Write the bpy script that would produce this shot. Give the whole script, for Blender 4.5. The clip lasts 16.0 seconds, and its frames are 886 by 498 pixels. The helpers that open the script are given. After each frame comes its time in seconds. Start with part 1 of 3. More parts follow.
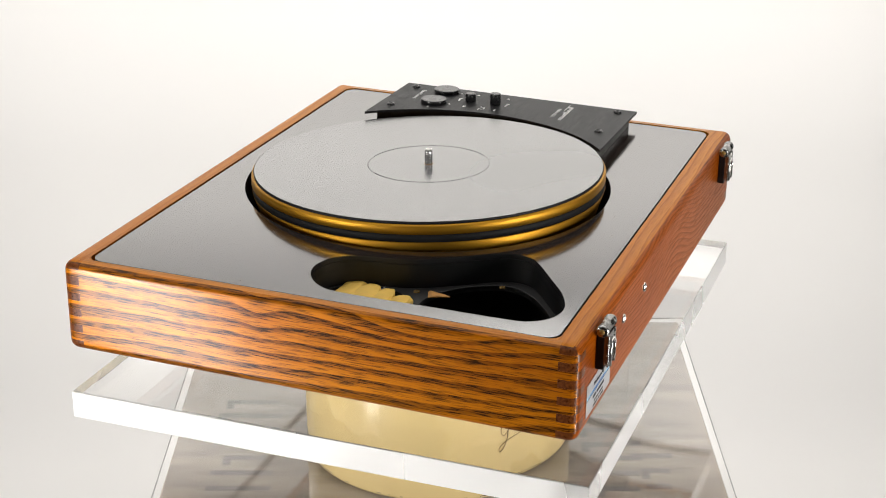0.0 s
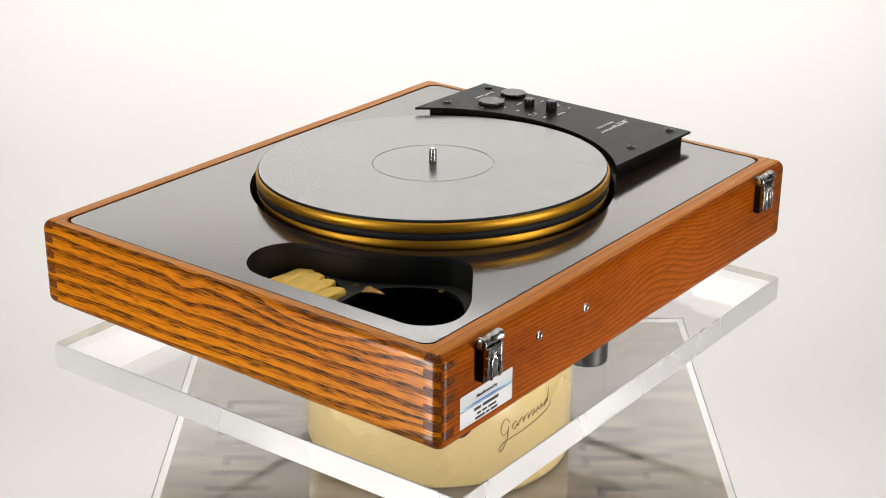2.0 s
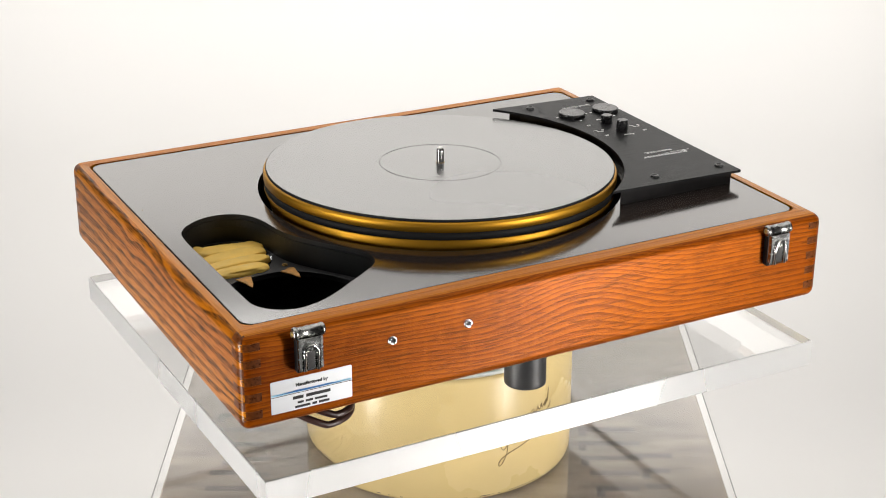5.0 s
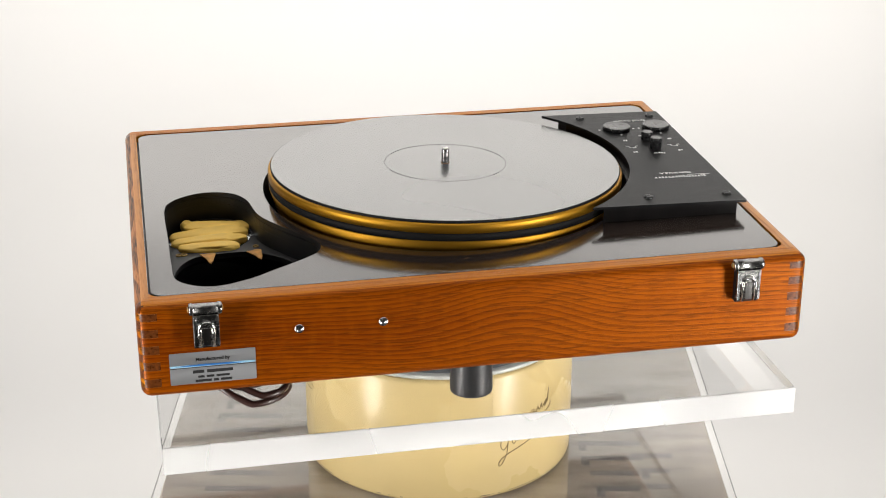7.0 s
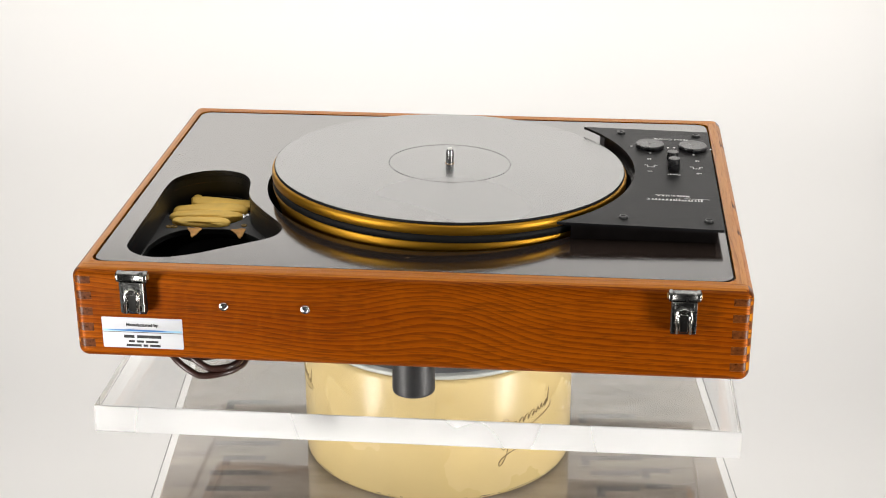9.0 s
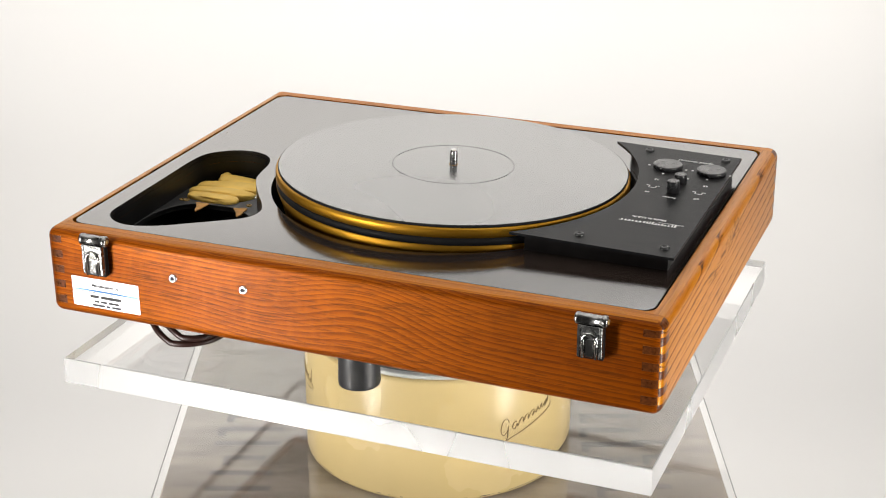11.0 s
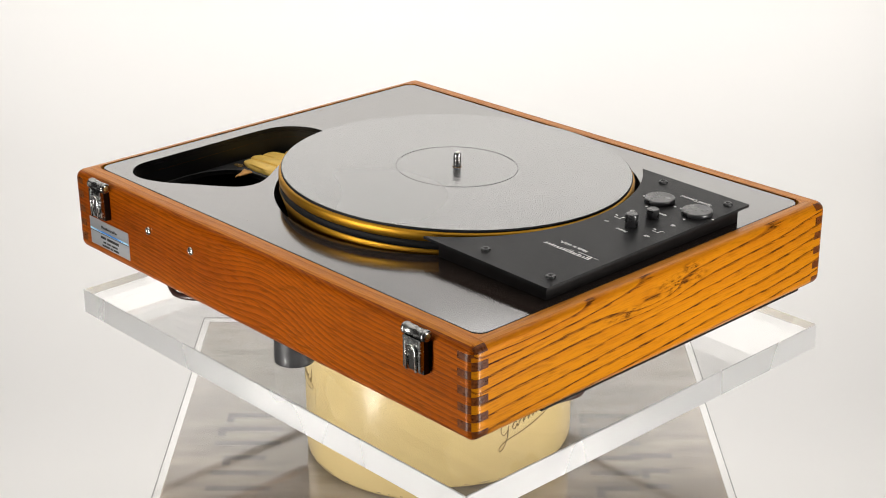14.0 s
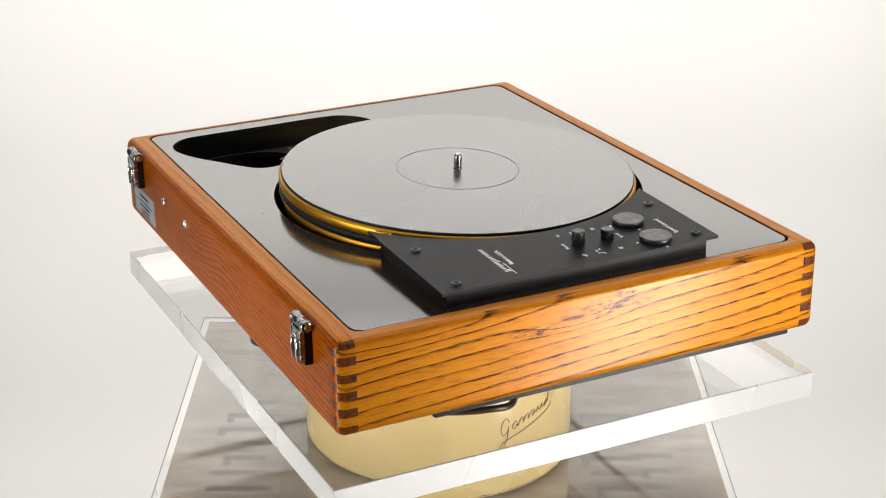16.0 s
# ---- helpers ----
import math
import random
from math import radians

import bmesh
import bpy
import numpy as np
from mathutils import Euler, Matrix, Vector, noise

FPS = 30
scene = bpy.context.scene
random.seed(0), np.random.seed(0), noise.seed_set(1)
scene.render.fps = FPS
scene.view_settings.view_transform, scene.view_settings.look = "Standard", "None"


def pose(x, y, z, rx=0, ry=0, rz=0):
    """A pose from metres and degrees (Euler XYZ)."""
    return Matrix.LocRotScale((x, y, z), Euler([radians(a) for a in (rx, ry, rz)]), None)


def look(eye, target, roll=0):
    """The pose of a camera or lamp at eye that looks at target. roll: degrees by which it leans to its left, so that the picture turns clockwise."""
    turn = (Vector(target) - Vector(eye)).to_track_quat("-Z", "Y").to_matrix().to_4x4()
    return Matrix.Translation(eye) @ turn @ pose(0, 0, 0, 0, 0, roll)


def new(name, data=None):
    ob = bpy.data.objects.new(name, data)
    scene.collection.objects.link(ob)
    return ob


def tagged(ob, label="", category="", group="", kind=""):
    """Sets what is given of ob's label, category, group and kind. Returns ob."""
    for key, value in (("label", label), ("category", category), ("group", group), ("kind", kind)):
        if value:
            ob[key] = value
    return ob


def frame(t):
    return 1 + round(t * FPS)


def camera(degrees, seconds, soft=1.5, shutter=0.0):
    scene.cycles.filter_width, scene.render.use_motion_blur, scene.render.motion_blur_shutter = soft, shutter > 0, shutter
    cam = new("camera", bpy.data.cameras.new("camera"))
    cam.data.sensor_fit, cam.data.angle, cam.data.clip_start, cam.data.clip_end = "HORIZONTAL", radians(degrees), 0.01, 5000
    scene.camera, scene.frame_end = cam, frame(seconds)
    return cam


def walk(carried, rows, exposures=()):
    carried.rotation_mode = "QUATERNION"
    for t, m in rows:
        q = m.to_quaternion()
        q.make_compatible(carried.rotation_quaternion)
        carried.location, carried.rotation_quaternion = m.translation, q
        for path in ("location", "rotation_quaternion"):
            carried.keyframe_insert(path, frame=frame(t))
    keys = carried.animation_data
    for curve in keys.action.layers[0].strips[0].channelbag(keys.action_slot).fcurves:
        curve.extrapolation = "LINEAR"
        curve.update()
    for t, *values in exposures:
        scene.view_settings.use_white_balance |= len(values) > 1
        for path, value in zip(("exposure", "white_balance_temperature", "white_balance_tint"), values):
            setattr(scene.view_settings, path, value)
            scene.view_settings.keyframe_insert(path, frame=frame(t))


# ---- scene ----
# ---- the camera: it stands still ----
cam = camera(30.74, 16.0, soft=1.0)
EYE = (0.0, -1.27, 0.4833)
AIM = (0.0019, -0.343, 0.1083)
walk(cam, [(0.0, look(EYE, AIM, 0.11)), (16.0, look(EYE, AIM, 0.11))])


# ---- light: a dim studio with a white backdrop, two strip softboxes beside the table, an overhead softbox and two unseen fills added to brighten the backdrop ----
def softbox(name, eye, target, width, height, radiance, tint=(1.0, 0.97, 0.93), spread=180):
    data = bpy.data.lights.new(name, "AREA")
    data.shape, data.size, data.size_y = "RECTANGLE", width, height
    data.energy = radiance * math.pi * width * height
    data.color = tint
    data.spread = radians(spread)
    ob = new(name, data)
    ob.matrix_basis = look(eye, target)
    return ob


softbox("strip_softbox_west", (-0.80, -0.64, -0.23), (0, 0, -0.17), 0.16, 0.95, 8.6, spread=90)
softbox("strip_softbox_east", (0.80, -0.60, -0.23), (0, 0, -0.17), 0.16, 0.95, 8.6, spread=90)
softbox("overhead_softbox", (0, 0.30, 1.45), (0, 0.12, 0.0), 3.0, 1.9, 1.30)
# unseen fills added only to brighten the backdrop; no fixture is modelled
softbox("unseen_backdrop_fill", (0, 1.75, 1.02), (0, 2.1, -0.1), 4.6, 0.25, 9.5, (1.0, 0.975, 0.945))
softbox("unseen_background_fill", (0, 0.75, -0.75), (0, 2.1, 0.05), 3.2, 0.2, 6.2, (1.0, 0.975, 0.945), spread=105)

world = bpy.data.worlds.new("studio_world")
world.use_nodes = True
world.node_tree.nodes["Background"].inputs[0].default_value = (0.8, 0.78, 0.75, 1)
world.node_tree.nodes["Background"].inputs[1].default_value = 0.3
scene.world = world


scene.cycles.max_bounces, scene.cycles.transmission_bounces, scene.cycles.glossy_bounces = 24, 24, 12


# ---- materials ----
class Nodes:
    """Short hand for building a node tree."""

    def __init__(self, name):
        self.mat = bpy.data.materials.new(name)
        self.mat.use_nodes = True
        self.tree = self.mat.node_tree
        self.shader = self.tree.nodes["Principled BSDF"]

    def node(self, kind, **sockets):
        n = self.tree.nodes.new(kind)
        for key, value in sockets.items():
            self.put(n.inputs[key], value)
        return n

    def put(self, socket, value):
        if isinstance(value, bpy.types.NodeSocket):
            self.tree.links.new(value, socket)
        else:
            socket.default_value = value

    def math(self, op, a, b=0.0, c=0.0):
        n = self.tree.nodes.new("ShaderNodeMath")
        n.operation = op
        for socket, value in zip(n.inputs, (a, b, c)):
            self.put(socket, value)
        return n.outputs[0]

    def mix(self, factor, a, b):
        n = self.tree.nodes.new("ShaderNodeMix")
        n.data_type = "RGBA"
        self.put(n.inputs[0], factor)
        self.put(n.inputs[6], a)
        self.put(n.inputs[7], b)
        return n.outputs[2]

    def coords(self, scale=(1, 1, 1), offset=(0, 0, 0)):
        c = self.tree.nodes.new("ShaderNodeTexCoord")
        m = self.tree.nodes.new("ShaderNodeMapping")
        m.inputs["Scale"].default_value = scale
        m.inputs["Location"].default_value = offset
        self.tree.links.new(c.outputs["Object"], m.inputs["Vector"])
        return m.outputs[0]

    def noise(self, scale, detail=3.0, stretch=(1, 1, 1), offset=(0, 0, 0), rough=0.5):
        n = self.node("ShaderNodeTexNoise", Scale=scale, Detail=detail, Roughness=rough)
        self.tree.links.new(self.coords(stretch, offset), n.inputs["Vector"])
        return n.outputs[0]

    def ramp(self, factor, low, high):
        n = self.node("ShaderNodeMapRange")
        for key, value in (("Value", factor), ("From Min", low), ("From Max", high)):
            self.put(n.inputs[key], value)
        return n.outputs[0]

    def bump(self, height, strength=0.2, distance=0.001):
        n = self.node("ShaderNodeBump", Height=height, Strength=strength, Distance=distance)
        self.tree.links.new(n.outputs[0], self.shader.inputs["Normal"])

    def set(self, **values):
        for key, value in values.items():
            self.put(self.shader.inputs[key.replace("_", " ")], value)
        return self.mat


def rgb(c):
    return (*c, 1.0)


def surface(name, colour, rough, metal=0.0, vary=0.15, scale=40.0, stretch=(1, 1, 1), grain=0.0, grain_scale=900.0, spec=0.5, coat=0.0, coat_rough=0.1, coat_ior=1.5):
    """A plain surface with stains at one scale and fine relief at another."""
    n = Nodes(name)
    big = n.noise(scale, 4, stretch)
    fine = n.noise(grain_scale, 2, stretch)
    dark, light = [c * (1 - vary) for c in colour], [min(1, c * (1 + vary)) for c in colour]
    n.set(Base_Color=n.mix(n.ramp(big, 0.3, 0.7), rgb(dark), rgb(light)), Metallic=metal, Specular_IOR_Level=spec, Coat_Weight=coat, Coat_Roughness=coat_rough, Coat_IOR=coat_ior)
    n.set(Roughness=n.math("MULTIPLY_ADD", n.ramp(big, 0.25, 0.75), rough * 0.3, rough * 0.85))
    if grain:
        n.bump(fine, grain, 0.0004)
    return n.mat


def timber(name, along, light, mid, dark, spacing, sway, line, seed, knots=(), pores=0.5, slope=0.0, strength=1.0, gleam=0.2, rough=0.38, coat=0.3, sheen=0.2, burls=()):
    """Lacquered open-grained wood; along is 0 or 1 for boards that run in x or y. Growth lines lie spacing metres apart,
    and bow round the knots, given as (along, height, reach along, reach up, lift); burls are dark burred patches of (along, height, reach along, reach up).
    gleam is the golden lustre of the fibres under the lacquer."""
    n = Nodes(name)
    sep = n.node("ShaderNodeSeparateXYZ", Vector=n.coords())
    u, depth, v = sep.outputs[along], sep.outputs[1 - along], sep.outputs[2]

    def run(a, c):
        return (a, c, c) if along == 0 else (c, a, c)

    def patch(ku, kv, ru, rv):
        a = n.math("DIVIDE", n.math("SUBTRACT", u, ku), ru)
        b = n.math("DIVIDE", n.math("SUBTRACT", v, kv), rv)
        r = n.math("ADD", n.math("MULTIPLY", a, a), n.math("MULTIPLY", b, b))
        return n.math("EXPONENT", n.math("MULTIPLY", r, -1.0))

    warp = n.math("MULTIPLY_ADD", n.noise(1.6, 3, run(2.2, 9), (seed, seed, seed), 0.45), sway, -0.5 * sway)
    field = n.math("ADD", n.math("MULTIPLY_ADD", depth, 0.8, v), warp)
    field = n.math("MULTIPLY_ADD", u, slope, field)
    for ku, kv, ru, rv, lift in knots:
        field = n.math("MULTIPLY_ADD", patch(ku, kv, ru, rv), lift, field)
    # short pore strokes at two sizes
    streak = n.ramp(n.noise(1.0, 3, run(70, 1100), (0, 0, seed)), 0.44, 0.60)
    coarse = n.ramp(n.noise(1.0, 3, run(45, 850), (seed, 0, 0)), 0.40, 0.62)
    wander = n.math("MULTIPLY_ADD", n.noise(30, 3, run(0.35, 1), (seed, 0, 0)), 0.55, n.math("DIVIDE", field, spacing))
    ring = n.math("FRACT", wander)
    # the late wood of a year is broad in some years and thin in others
    breadth = n.math("MULTIPLY_ADD", n.noise(1.0, 2, run(6, 55), (seed, seed, 4)), 1.5 * line, 0.25 * line)
    edge = n.math("SUBTRACT", 1.0, breadth)
    ragged = n.math("ADD", ring, n.math("MULTIPLY_ADD", coarse, 0.5 * line, -0.25 * line))
    late = n.math("MULTIPLY", n.ramp(ragged, edge, n.math("MULTIPLY_ADD", breadth, 0.45, edge)), n.ramp(ring, 1.0, 0.95))
    # thinner lines between the main ones
    fine = n.math("FRACT", n.math("MULTIPLY_ADD", wander, 2.37, 0.31))
    thin = n.math("MULTIPLY", n.ramp(n.math("MULTIPLY_ADD", coarse, 0.3, n.math("SUBTRACT", fine, 0.15)), 0.72, 0.9), n.ramp(fine, 1.0, 0.93))
    cloud = n.ramp(n.math("MULTIPLY_ADD", ring, -0.30, n.math("ADD", n.noise(0.35, 4, run(5, 60), (seed, 3, 0)), 0.15)), 0.25, 0.7)
    base = n.mix(cloud, rgb(mid), rgb(light))
    large = n.noise(1.0, 2, run(7, 16), (2, seed, 0))
    base = n.mix(n.math("MULTIPLY", n.ramp(large, 0.45, 0.75), 0.35), base, rgb(mid))
    fleck = n.noise(1.0, 2, run(150, 45), (seed, seed, 1))
    base = n.mix(n.math("MULTIPLY", n.ramp(fleck, 0.5, 0.75), 0.30), base, rgb(light))
    factor = n.math("MULTIPLY", late, n.math("MULTIPLY_ADD", streak, 0.50 * strength, 0.50 * strength))
    factor = n.math("MAXIMUM", factor, n.math("MULTIPLY", n.math("MULTIPLY", streak, coarse), 0.45 * pores))
    factor = n.math("MAXIMUM", factor, n.math("MULTIPLY", thin, n.math("MULTIPLY_ADD", streak, 0.30 * pores, 0.12 * pores)))
    for spot in burls:
        rough_noise = n.ramp(n.noise(1.0, 4, run(110, 420), (seed, 1, 1), 0.7), 0.44, 0.62)
        factor = n.math("MAXIMUM", factor, n.math("MULTIPLY", n.ramp(patch(*spot), 0.2, 0.9), rough_noise))
    n.set(Base_Color=n.mix(factor, base, rgb(dark)), Specular_IOR_Level=sheen, Specular_Tint=(1.0, 0.72, 0.28, 1.0))
    n.set(Metallic=n.math("MULTIPLY_ADD", factor, -gleam, gleam), Coat_Weight=coat, Coat_Roughness=0.20, Coat_IOR=1.45)
    n.set(Roughness=n.math("MULTIPLY_ADD", factor, 0.2, rough))
    n.bump(n.math("ADD", n.math("MULTIPLY", factor, -0.8), n.math("MULTIPLY", streak, -0.3)), 0.3, 0.0005)
    return n.mat


HONEY, AMBER, UMBER = (0.51, 0.165, 0.003), (0.34, 0.084, 0.002), (0.026, 0.008, 0.001)
WOOD_FRONT = timber("lacquered_oak_fine", 0, (0.36, 0.080, 0.001), (0.19, 0.029, 0.0), (0.040, 0.007, 0.0), 0.0040, 0.018, 0.46, 3.1,
                    knots=((0.02, 0.004, 0.060, 0.050, -0.019), (-0.15, -0.020, 0.07, 0.03, -0.007)), pores=1.3, slope=0.055, strength=0.45, gleam=0.28, coat=0.06, sheen=0.22)
WOOD_LEFT = timber("lacquered_oak_bold", 1, HONEY, AMBER, UMBER, 0.0108, 0.024, 0.62, 7.7,
                   knots=((0.040, 0.014, 0.016, 0.022, 0.005), (-0.09, 0.020, 0.060, 0.012, 0.016), (-0.19, -0.035, 0.06, 0.012, -0.012)), pores=1.6, slope=0.015, strength=1.0, coat=0.55, sheen=0.1)
WOOD_RIGHT = timber("lacquered_oak_figured", 1, (0.56, 0.205, 0.004), (0.41, 0.118, 0.003), (0.055, 0.013, 0.001), 0.0108, 0.018, 0.24, 1.3,
                    knots=((-0.012, 0.006, 0.034, 0.0075, 0.018), (-0.13, 0.024, 0.07, 0.012, 0.016)), pores=0.7, slope=-0.075, strength=1.1, coat=0.42, sheen=0.1,
                    burls=((0.018, 0.010, 0.036, 0.009), (-0.042, 0.003, 0.026, 0.005), (0.031, 0.018, 0.014, 0.006)))
# the boards' oak repeated paler, painting in the glare on the rim tops
GLARE_OAK = timber("glare_pale_oak", 0, (0.58, 0.205, 0.016), (0.44, 0.130, 0.008), (0.16, 0.040, 0.004), 0.006, 0.02, 0.3, 5.2, pores=0.6, strength=0.4, gleam=0.15, rough=0.35, coat=0.12, sheen=0.1)
GLARE_OAK_SIDE = timber("glare_pale_oak_side", 1, (0.60, 0.240, 0.040), (0.47, 0.160, 0.020), (0.18, 0.050, 0.008), 0.006, 0.02, 0.3, 5.2, pores=0.6, strength=0.4, gleam=0.1, rough=0.35, coat=0.3, sheen=0.1)
END_GRAIN = surface("oak_end_grain", (0.105, 0.029, 0.006), 0.3, vary=0.5, scale=500, grain=0.2, spec=0.2)
DECK = surface("black_gloss_deck", (0.026, 0.018, 0.015), 0.12, vary=0.2, scale=9, spec=0.9, coat=0.45, coat_rough=0.12, coat_ior=1.5)


def mat_rubber():
    n = Nodes("black_platter_mat")
    haze = n.noise(5.0, 1, (1, 1, 1), (0, 0, 0), 0.3)
    n.set(Base_Color=n.mix(haze, (0.072, 0.071, 0.071, 1), (0.082, 0.081, 0.082, 1)), Specular_IOR_Level=1.0, Coat_Weight=0.7, Coat_IOR=1.5)
    n.set(Roughness=n.math("MULTIPLY_ADD", haze, 0.10, 0.21), Coat_Roughness=n.math("MULTIPLY_ADD", haze, 0.10, 0.18))
    return n.mat


MAT_RUBBER = mat_rubber()
GOLD = surface("gold_anodised_metal", (0.50, 0.255, 0.024), 0.50, 1.0, vary=0.05, scale=12, stretch=(1, 1, 8), grain=0.02)
BELT = surface("black_rubber_belt", (0.010, 0.010, 0.011), 0.6, vary=0.2, scale=60, spec=0.2)
CHROME = surface("chrome", (0.74, 0.73, 0.71), 0.16, 1.0, vary=0.08, scale=160, grain=0.03)
PEWTER = surface("tarnished_steel", (0.33, 0.33, 0.32), 0.26, 1.0, vary=0.25, scale=260, grain=0.06)
BLACK_STEEL = surface("blackened_bracket", (0.006, 0.005, 0.005), 0.35, vary=0.3, scale=90, spec=0.22)
PANEL = surface("black_brushed_panel", (0.011, 0.011, 0.012), 0.42, vary=0.3, scale=60, stretch=(1, 10, 1), grain=0.22, grain_scale=700, spec=0.16)
PLASTIC = surface("black_knob_plastic", (0.020, 0.020, 0.021), 0.28, vary=0.15, scale=120, grain=0.03, spec=0.7)
WELL = surface("black_painted_board", (0.012, 0.012, 0.0125), 0.42, vary=0.35, scale=45, grain=0.15, spec=0.35)
TRAY = surface("dark_grey_board", (0.022, 0.022, 0.0225), 0.5, vary=0.45, scale=110, grain=0.3)
FOAM = surface("yellow_putty", (0.86, 0.56, 0.115), 0.6, vary=0.12, scale=55, grain=0.5, grain_scale=350)
FOIL = surface("crumpled_foil", (0.75, 0.80, 0.84), 0.25, 0.9, vary=0.3, scale=400, grain=0.8, grain_scale=400)
SPLINTER = surface("torn_fibreboard", (0.55, 0.28, 0.08), 0.8, vary=0.3, scale=200, grain=0.5)
BRASS = surface("brass_eyelet", (0.30, 0.19, 0.06), 0.4, 0.7, vary=0.3, scale=300)
LABEL = surface("brushed_foil_label", (0.62, 0.63, 0.65), 0.50, 1.0, vary=0.06, scale=80, stretch=(0.1, 1, 1))
INK = surface("black_ink", (0.015, 0.015, 0.016), 0.6, vary=0.1)
BLUE_INK = surface("blue_ink", (0.03, 0.16, 0.45), 0.5, vary=0.15, scale=80)
PALE_BLUE = surface("pale_blue_ink", (0.30, 0.55, 0.72), 0.5, vary=0.15, scale=80)
WHITE_INK = surface("white_print", (0.88, 0.88, 0.87), 0.6, vary=0.1, scale=300)
CABLE = surface("brown_cable_sheath", (0.030, 0.012, 0.009), 0.35, vary=0.2, scale=100)
RUBBER = surface("black_rubber_foot", (0.016, 0.016, 0.017), 0.45, vary=0.3, scale=90, grain=0.1)
CREAM = surface("cream_enamel", (0.60, 0.46, 0.215), 0.27, vary=0.06, scale=12, grain=0.03, grain_scale=120, spec=0.4)
BARE = surface("chipped_bare_metal", (0.06, 0.055, 0.05), 0.5, 0.3, vary=0.4, scale=500)
SCRIPT = surface("bronze_print", (0.20, 0.135, 0.045), 0.45, vary=0.15, scale=200)
GREY_DISC = surface("dark_grey_bearing_disc", (0.10, 0.105, 0.115), 0.45, vary=0.25, scale=40)
DISC_RIM = surface("light_grey_disc_edge", (0.45, 0.46, 0.44), 0.35, vary=0.15, scale=60)
CRATE = surface("weathered_beige_board", (0.29, 0.245, 0.205), 0.7, vary=0.30, scale=14, stretch=(1, 4, 1), grain=0.3)
STENCIL = surface("faded_grey_stencil", (0.18, 0.16, 0.15), 0.7, vary=0.3, scale=60)
PEDESTAL = surface("grey_pedestal_paint", (0.20, 0.19, 0.185), 0.6, vary=0.1, scale=8)
# opaque grey for the upright sides of the table's acrylic sheet
SHEET_EDGE = surface("opaque_grey_sheet_edge", (0.30, 0.29, 0.28), 0.45, vary=0.3, scale=60)
BACKDROP = surface("white_backdrop_paper", (0.80, 0.79, 0.775), 0.9, vary=0.012, scale=0.8)
STUDIO_WALL = surface("white_studio_paint", (0.72, 0.70, 0.67), 0.9, vary=0.03, scale=2)
DARK_WALL = surface("dark_grey_studio_wall", (0.045, 0.043, 0.041), 0.9, vary=0.06, scale=2)


def acrylic():
    n = Nodes("clear_acrylic")
    n.set(Base_Color=(0.985, 0.985, 0.98, 1), IOR=1.49, Transmission_Weight=1.0)
    n.set(Roughness=0.0)
    return n.mat


ACRYLIC = acrylic()


def sawn_edge():
    """The sanded, half-clear edge of an acrylic sheet."""
    n = Nodes("sanded_acrylic_edge")
    cloud = n.ramp(n.noise(7, 2, (1, 1, 0.4), (0, 0, 0), 0.4), 0.2, 0.8)
    n.set(Base_Color=n.mix(cloud, (0.78, 0.78, 0.78, 1), (0.88, 0.88, 0.875, 1)), IOR=1.49)
    n.set(Transmission_Weight=n.math("MULTIPLY_ADD", cloud, 0.10, 0.66))
    n.set(Roughness=n.math("MULTIPLY_ADD", cloud, 0.22, 0.18))
    return n.mat


EDGE = sawn_edge()


def edged(bm):
    """Gives the upright faces of a sheet the second material."""
    bm.normal_update()
    for f in bm.faces:
        f.material_index = 1 if abs(f.normal.z) < 0.9 else 0
    return bm


# ---- mesh helpers ----
def part(name, bm, material, parent, label="", m=None):
    """Links a bmesh as one mesh object under parent (a thing or a part)."""
    data = bpy.data.meshes.new(name)
    bmesh.ops.recalc_face_normals(bm, faces=bm.faces)
    bm.to_mesh(data)
    bm.free()
    for one in material if isinstance(material, (list, tuple)) else (material,):
        data.materials.append(one)
    ob = new(name, data)
    ob.parent = parent
    if m is not None:
        ob.matrix_basis = m
    return tagged(ob, label)


def smooth(bm, degrees=35):
    for f in bm.faces:
        f.smooth = True
    for e in bm.edges:
        if len(e.link_faces) == 2 and e.calc_face_angle(0) > radians(degrees):
            e.smooth = False
    return bm


def box(x0, x1, y0, y1, z0, z1, bevel=0.0, segments=2, bm=None):
    own = bmesh.new()
    made = bmesh.ops.create_cube(own, size=1.0)["verts"]
    for v in made:
        v.co = Vector(((x0 + x1) / 2 + v.co.x * (x1 - x0), (y0 + y1) / 2 + v.co.y * (y1 - y0), (z0 + z1) / 2 + v.co.z * (z1 - z0)))
    if bevel:
        bmesh.ops.bevel(own, geom=list(own.edges), offset=bevel, segments=segments, profile=0.5, affect="EDGES")
    return merge(bm, own)


def merge(bm, own):
    """Adds own to bm, or gives own back where there is no bm yet."""
    if bm is None:
        return own
    data = bpy.data.meshes.new("joined")
    own.to_mesh(data)
    own.free()
    bm.from_mesh(data)
    bpy.data.meshes.remove(data)
    return bm


